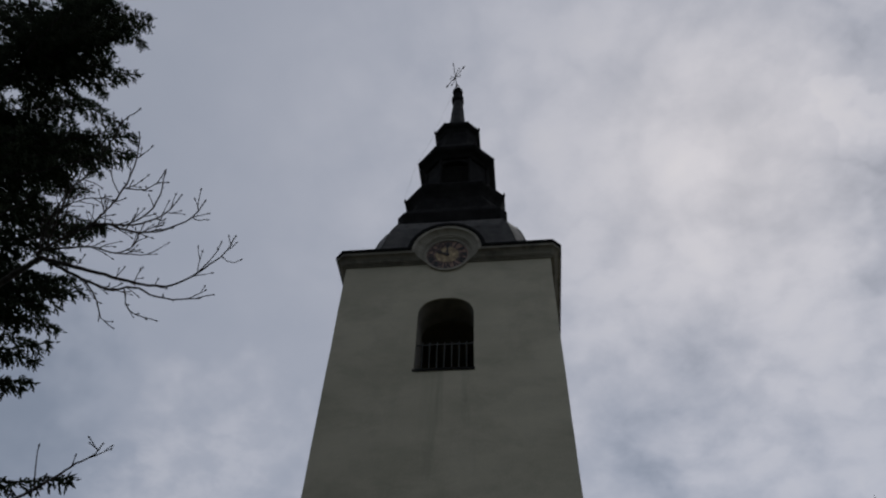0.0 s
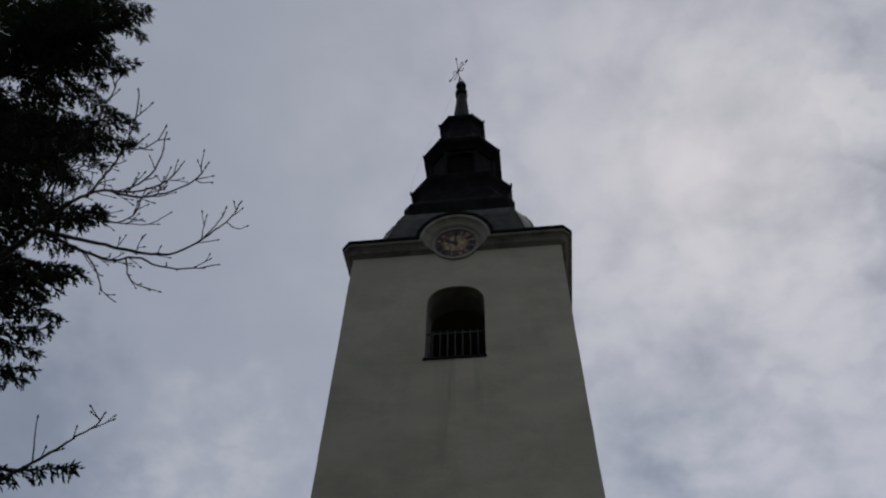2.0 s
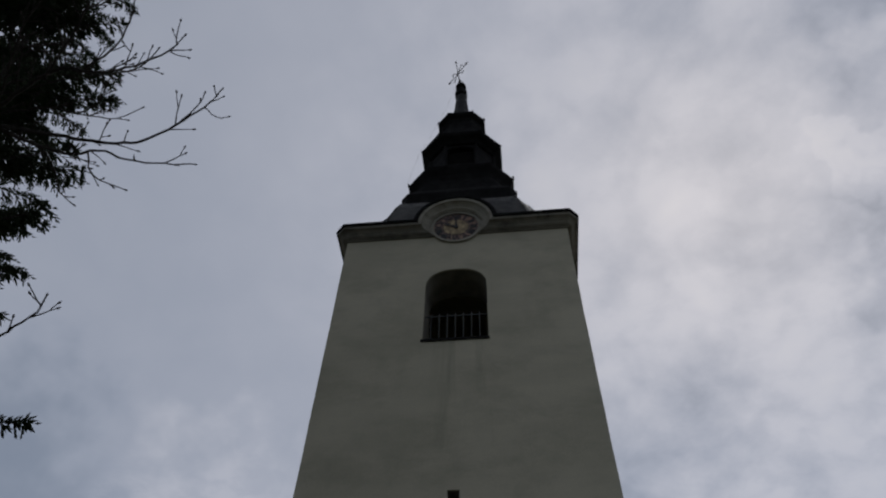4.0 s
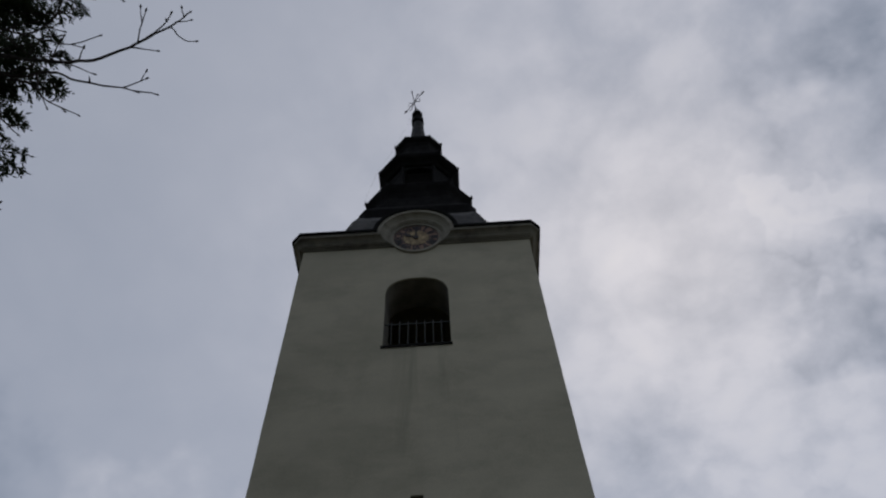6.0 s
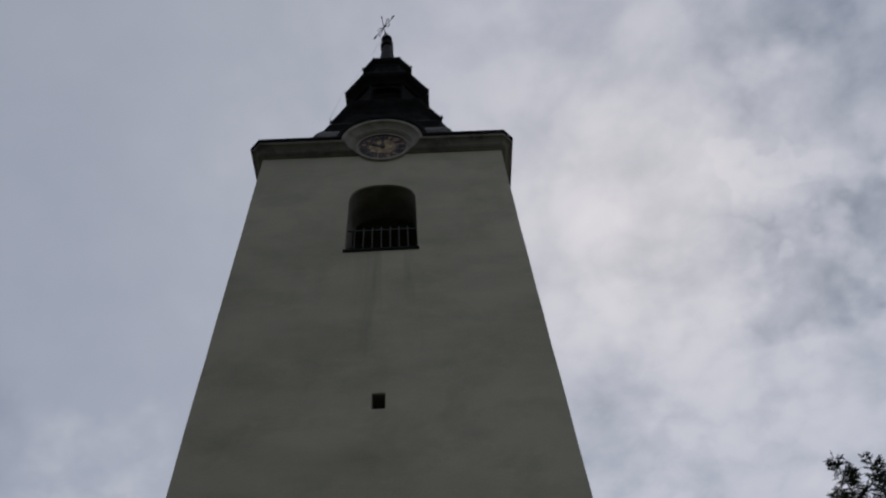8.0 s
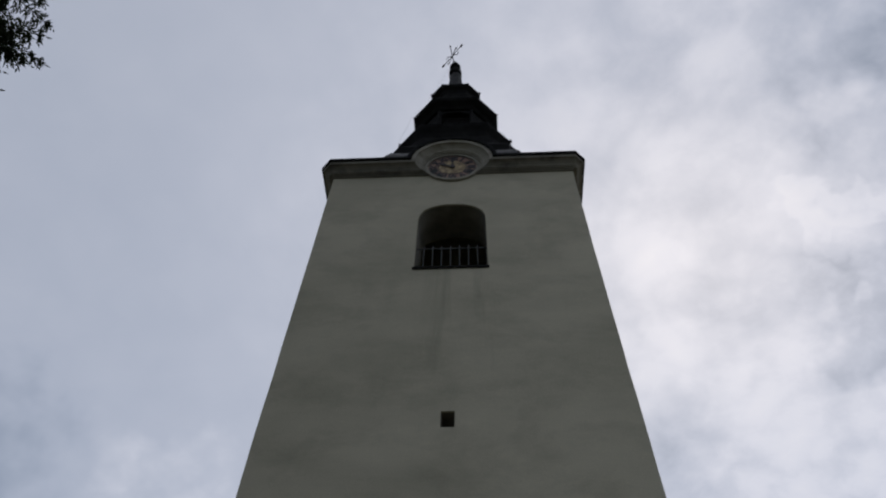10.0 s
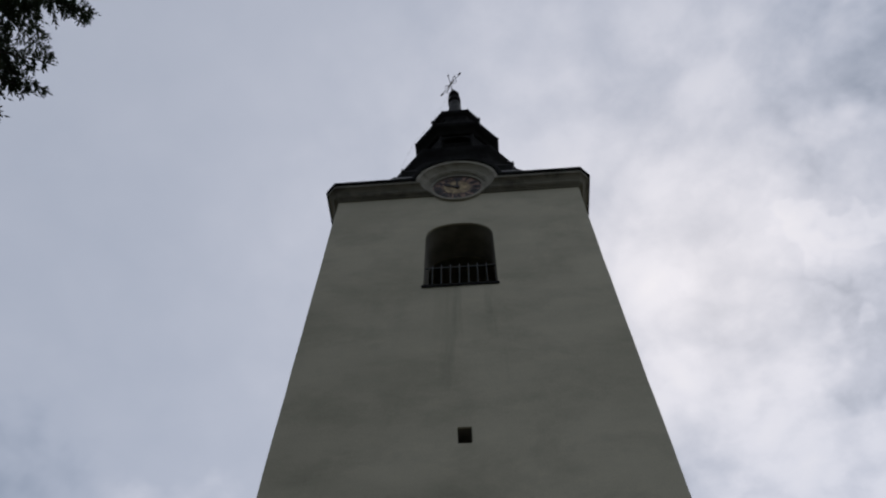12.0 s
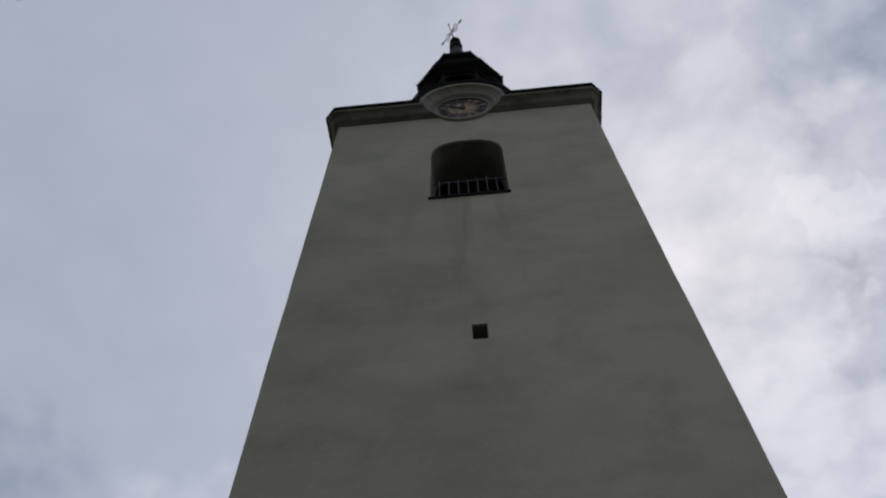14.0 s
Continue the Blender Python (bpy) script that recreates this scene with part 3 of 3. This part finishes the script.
def spruce(base, height, reach, seed, label, low=0.12, whorl=0.42, facing=(-180, 180), twig_step=0.17, size=0.12, stray=(), power=0.85, lift=0.22, widest=4.1):
    """A spruce whose boughs within facing (degrees from +x) carry full twigs, and sparser ones elsewhere."""
    rng = np.random.default_rng(seed)
    tree = tagged(new("spruce_tree"), label, "tree")
    tree.location = base
    bm = bmesh.new()
    pts = [(0.12 * math.sin(z * 0.3), 0.1 * math.cos(z * 0.23), z) for z in np.linspace(-0.4, height - 0.25, 24)]
    tube(bm, pts, [0.011 * (height - p[2]) + 0.006 for p in pts], 9)
    part("trunk", bm, BARK, tree, "", True)
    wood, soup = bmesh.new(), Soup()
    z = low * height
    plan = [(zz, a, L, 0.34) for zz, a, L in stray]
    while z < height - 0.4:
        full = min(widest, reach * (1 - z / height) ** power)
        for k in range(7 if full > 1.5 else 5):
            plan.append((z + rng.uniform(-0.2, 0.2), rng.uniform(-180, 180), full * rng.uniform(0.62, 1.12) + 0.2, rng.uniform(0.18, 0.40) * (1 - 0.7 * z / height)))
        z += whorl * rng.uniform(0.8, 1.2)
    for zz, turn, L, droop in plan:
        ang, dense = radians(turn), facing[0] <= turn <= facing[1]
        n = max(6, int(L / 0.3))
        q = np.linspace(0, 1, n)
        rise = L * (0.10 * q - droop * q ** 1.5 + 0.78 * droop * q ** 3.6) + L * lift * (zz / height) ** 2 * q
        wob = rng.uniform(-0.05, 0.05) * L * np.sin(q * 3.0)
        px = np.cos(ang) * L * q - np.sin(ang) * wob
        py = np.sin(ang) * L * q + np.cos(ang) * wob
        pts = np.stack([px, py, zz + rise], 1)
        tube(wood, [tuple(p) for p in pts], [0.012 + 0.009 * L * (1 - w) for w in q], 4, False)
        hang = 0.25 + 0.9 * (1 - zz / height)
        dist = 0.16 * L
        step = twig_step * (1.0 if dense else 2.4)
        while dist < L:
            f = dist / L * (n - 1)
            i = min(int(f), n - 2)
            p = pts[i] + (pts[i + 1] - pts[i]) * (f - i)
            fwd = unit(pts[i + 1] - pts[i])
            side = unit(np.array([-fwd[1], fwd[0], 0.0]))
            room = min(0.72, 0.08 + 0.33 * (L - dist) ** 0.95)
            for s in (-1, 1):
                tl = room * rng.uniform(0.55, 1.1)
                way = unit(fwd * rng.uniform(0.5, 0.95) + side * s * rng.uniform(0.45, 0.95) + np.array([0, 0, rng.uniform(-0.6 * hang, 0.10)]))
                spray(soup, rng, p, way, tl, 0.27 * size, size)
                for b in range(2 if tl > 0.30 else 1):
                    st = p + way * tl * rng.uniform(0.15, 0.8)
                    w2 = unit(way * 0.6 + side * s * rng.uniform(-0.6, 0.7) + np.array([0, 0, -rng.uniform(0.1, 1.5) * hang]))
                    spray(soup, rng, st, w2, max(0.16, tl * rng.uniform(0.35, 0.65)), 0.30 * size, size)
            dist += step * rng.uniform(0.8, 1.25)
        spray(soup, rng, pts[-2], unit(pts[-1] - pts[-2]), np.linalg.norm(pts[-1] - pts[-2]) * 1.3, 0.36 * size, size)
    tip = np.array(pts_top(height))
    for k in range(5):
        spray(soup, rng, tip - np.array([0, 0, 0.28 * k]), unit(np.array([rng.uniform(-0.3, 0.3), rng.uniform(-0.3, 0.3), 1.0])), 0.4, 0.4 * size, size)
    tagged(part("branchwork", wood, BARK, tree), kind="stuff")
    tagged(mesh_part("crown", soup.mesh("crown"), NEEDLES, tree, "dense dark green hanging needle twigs"), kind="stuff")
    return tree


# long low boughs on the side of the path: height, direction, length
BOUGHS = [(8.9, 28, 6.0), (11.5, 6, 5.4), (10.9, 15, 4.9), (13.2, 4, 5.2), (17.1, 17, 4.2), (12.2, -14, 5.4), (14.8, -4, 4.9),
          (14.2, 40, 4.1), (15.4, 30, 4.2), (16.2, 48, 3.9), (13.4, 52, 4.1), (15.0, 60, 3.9), (12.4, 44, 4.0), (13.0, 22, 4.3)]
spruce((-13.5, 7.9, -0.5), 31.5, 7.2, 3, "tall dark spruce with drooping branches beside the tower", 0.29, 0.62, (-50, 105), 0.145, 0.19, BOUGHS)
for x, y, tall, wide, seed, words in ((15.5, 30.4, 19.85, 2.9, 8, "distant feathery spruce top rising beyond the tower"), (16.65, 30.0, 19.5, 2.4, 21, "slender distant spruce top next to a taller one"),
                                      (14.7, 30.2, 18.1, 2.3, 34, "low distant spruce top half hidden behind taller ones"), (17.75, 30.6, 18.7, 2.3, 47, "distant spruce top at the edge of a small group")):
    tagged(spruce((x, y, -0.8), tall, wide, seed, words, 0.70, 0.26, (-180, 180), 0.13, 0.13, lift=0.8), group="distant spruces")


def bare_tree():
    rng = random.Random(5)
    tree = tagged(new("bare_tree"), "leafless tree with thin upturned twigs reaching out beside the spruce", "tree")
    tree.location = (-10.6, 7.6, -0.5)
    o = Vector(tree.location)
    bm = bmesh.new()
    trunk = [(0.15 * math.sin(z * 0.5), 0.12 * math.cos(z * 0.4), z) for z in [i * 0.8 for i in range(17)]]
    tube(bm, trunk, [0.17 - 0.0105 * i * 0.9 for i in range(17)], 9)
    part("trunk", bm, BARK, tree, "", True)

    def bend(way):
        """A smooth line through the waypoints, slightly crooked like grown wood."""
        way = [Vector(p) - o for p in way]
        pts = []
        for i in range(len(way) - 1):
            p0, p1, p2, p3 = way[max(i - 1, 0)], way[i], way[i + 1], way[min(i + 2, len(way) - 1)]
            n = max(3, int((p2 - p1).length / 0.09))
            for k in range(n):
                t = k / n
                pts.append(0.5 * (2 * p1 + (p2 - p0) * t + (2 * p0 - 5 * p1 + 4 * p2 - p3) * t * t + (3 * p1 - p0 - 3 * p2 + p3) * t ** 3)
                           + Vector([rng.uniform(-1, 1) * 0.009 for _ in range(3)]))
        return pts + [way[-1]]

    def bud(bm, p, d):
        tube(bm, [p - d * 0.01, p + d * 0.012, p + d * 0.035], (0.006, 0.0125, 0.003), 5)

    def twig(bm, p, d, ln, r, forks):
        """A short twig that turns up towards its bud and may fork again."""
        n = max(3, int(ln / 0.06))
        pts = [p]
        for k in range(n):
            d = (d + Vector((rng.uniform(-0.16, 0.16), rng.uniform(-0.16, 0.16), rng.uniform(-0.10, 0.18)))).normalized()
            pts.append(pts[-1] + d * (ln / n))
        tube(bm, pts, [r * (1 - 0.45 * k / n) for k in range(n + 1)], 5)
        bud(bm, pts[-1], d)
        if forks and ln > 0.2:
            for k in range(1, n, 2):
                if rng.random() < 0.6:
                    w = (d + Vector((rng.uniform(-0.9, 0.9), rng.uniform(-0.9, 0.9), rng.uniform(-0.4, 0.8)))).normalized()
                    twig(bm, pts[k], w, ln * rng.uniform(0.25, 0.55), r * 0.8, forks - 1)

    def limb(way, r0, r1, often=0.16, length=0.30, forks=1):
        pts = bend(way)
        n = len(pts) - 1
        bm = bmesh.new()
        tube(bm, pts, [r0 + (r1 - r0) * (k / n) ** 0.8 for k in range(n + 1)], 6)
        d = (pts[-1] - pts[-2]).normalized()
        bud(bm, pts[-1], d)
        flip = 1
        for k in range(2, n - 1):
            if rng.random() < often * 2.1:
                f = (pts[k + 1] - pts[k - 1]).normalized()
                side = f.cross(Vector((0, 0, 1))).normalized() * flip
                flip = -flip
                w = (f * rng.uniform(0.6, 1.1) + side * rng.uniform(0.3, 0.9) + Vector((0, 0, rng.uniform(-0.3, 0.5)))).normalized()
                twig(bm, pts[k], w, length * rng.uniform(0.3, 1.15), 0.0085, forks)
            elif often and rng.random() < 0.22:
                w = Vector((rng.uniform(-1, 1), rng.uniform(-1, 1), rng.uniform(-0.3, 1))).normalized()
                tube(bm, [pts[k], pts[k] + w * 0.03, pts[k] + w * rng.uniform(0.045, 0.08)], (0.010, 0.011, 0.004), 5)
        part("limb" if r0 > 0.015 else "twig", bm, BARK, tree)

    def bough(way, r0, r1):
        pts = bend(way)
        bm = bmesh.new()
        tube(bm, pts, [r0 + (r1 - r0) * k / (len(pts) - 1) for k in range(len(pts))], 8)
        part("bough", bm, BARK, tree, "", True)

    bough([(-10.5, 7.6, 8.0), (-9.2, 7.1, 8.8), (-7.8, 6.5, 9.25), (-6.75, 5.97, 9.28)], 0.09, 0.042)
    bough([(-10.5, 7.6, 4.4), (-9.0, 7.5, 4.9), (-7.4, 7.1, 5.35), (-6.29, 6.79, 5.59)], 0.06, 0.028)
    # the lower pair of long limbs, forked at their upturned ends
    limb([(-6.75, 5.97, 9.28), (-5.5, 6.04, 8.84), (-4.93, 6.04, 8.64), (-4.44, 5.97, 8.58), (-3.9, 5.81, 8.88), (-3.77, 5.77, 9.25)], 0.034, 0.008, 0.14)
    limb([(-3.9, 5.81, 8.88), (-3.81, 5.97, 8.94), (-3.72, 6.03, 9.05)], 0.008, 0.005, 0.0)
    limb([(-4.19, 5.91, 8.71), (-4.01, 5.83, 8.95), (-3.92, 5.73, 9.08)], 0.009, 0.006, 0.1, 0.1)
    limb([(-6.75, 5.97, 9.28), (-6.45, 6.11, 9.17), (-6.0, 6.16, 8.94), (-5.59, 6.21, 8.77), (-5.24, 6.17, 8.76), (-4.9, 6.25, 8.63), (-4.55, 6.33, 8.63), (-4.25, 6.55, 8.92)], 0.028, 0.007, 0.16)
    limb([(-5.38, 6.19, 8.76), (-5.24, 6.33, 8.46), (-4.95, 6.55, 8.46)], 0.012, 0.006, 0.22, 0.14)
    limb([(-6.02, 6.16, 8.94), (-5.9, 6.43, 8.8), (-5.86, 6.62, 8.65), (-5.73, 6.78, 8.59)], 0.014, 0.006, 0.22, 0.16)
    # the upper spray
    limb([(-6.8, 5.9, 9.3), (-6.0, 5.49, 9.2), (-5.41, 5.28, 9.08), (-4.89, 5.29, 8.86), (-4.39, 5.21, 8.81), (-4.08, 5.13, 8.91), (-3.96, 5.07, 9.16)], 0.032, 0.008, 0.22, 0.36)
    limb([(-4.08, 5.13, 8.91), (-4.01, 5.19, 8.91), (-3.95, 5.27, 9.02)], 0.008, 0.005, 0.0)
    limb([(-5.41, 5.28, 9.08), (-5.15, 5.46, 9.26), (-4.93, 5.55, 9.48), (-4.78, 5.55, 9.7), (-4.64, 5.45, 9.86)], 0.018, 0.007, 0.28, 0.34)
    limb([(-5.1, 5.26, 8.97), (-4.65, 5.03, 8.93), (-4.41, 4.79, 8.97), (-4.33, 4.59, 9.15)], 0.014, 0.007, 0.2, 0.2)
    limb([(-5.72, 5.39, 9.13), (-5.02, 4.82, 8.97), (-4.65, 4.43, 8.93), (-4.5, 4.18, 9.05), (-4.46, 4.0, 9.18)], 0.018, 0.007, 0.26, 0.34)
    limb([(-4.83, 4.62, 8.94), (-4.29, 4.43, 8.61), (-4.03, 4.22, 8.64)], 0.010, 0.006, 0.2, 0.2)
    limb([(-6.7, 5.85, 9.3), (-5.94, 5.83, 9.29), (-5.62, 5.88, 9.19), (-5.24, 5.75, 9.12), (-4.97, 5.44, 9.26)], 0.020, 0.007, 0.26, 0.3)
    limb([(-5.62, 5.88, 9.19), (-5.2, 6.06, 9.33), (-4.94, 6.04, 9.52)], 0.010, 0.006, 0.2, 0.2)
    limb([(-6.55, 5.75, 9.29), (-5.86, 4.91, 9.29), (-5.21, 4.42, 9.11), (-4.78, 4.0, 9.12), (-4.56, 3.78, 9.11), (-4.33, 3.67, 9.18)], 0.018, 0.006, 0.26, 0.3)
    limb([(-6.2, 5.57, 9.24), (-6.14, 5.36, 9.35), (-5.95, 5.02, 9.44)], 0.016, 0.007, 0.3, 0.4, 2)
    limb([(-6.64, 5.78, 9.28), (-6.37, 5.38, 9.44), (-5.85, 5.18, 9.55), (-5.36, 5.18, 9.47)], 0.016, 0.006, 0.34, 0.36, 2)
    limb([(-6.72, 5.82, 9.3), (-6.5, 5.5, 9.45), (-6.12, 5.12, 9.67)], 0.014, 0.006, 0.34, 0.36, 2)
    # a low limb over the path
    limb([(-6.29, 6.79, 5.59), (-5.87, 6.64, 5.72), (-5.52, 6.55, 5.86), (-5.33, 6.59, 6.06), (-5.21, 6.59, 6.18), (-4.86, 6.41, 6.21), (-4.69, 6.24, 6.23)], 0.026, 0.007, 0.2, 0.26)
    limb([(-5.5, 6.55, 5.87), (-5.49, 6.4, 6.05), (-5.47, 6.26, 6.24)], 0.010, 0.006, 0.0)


bare_tree()
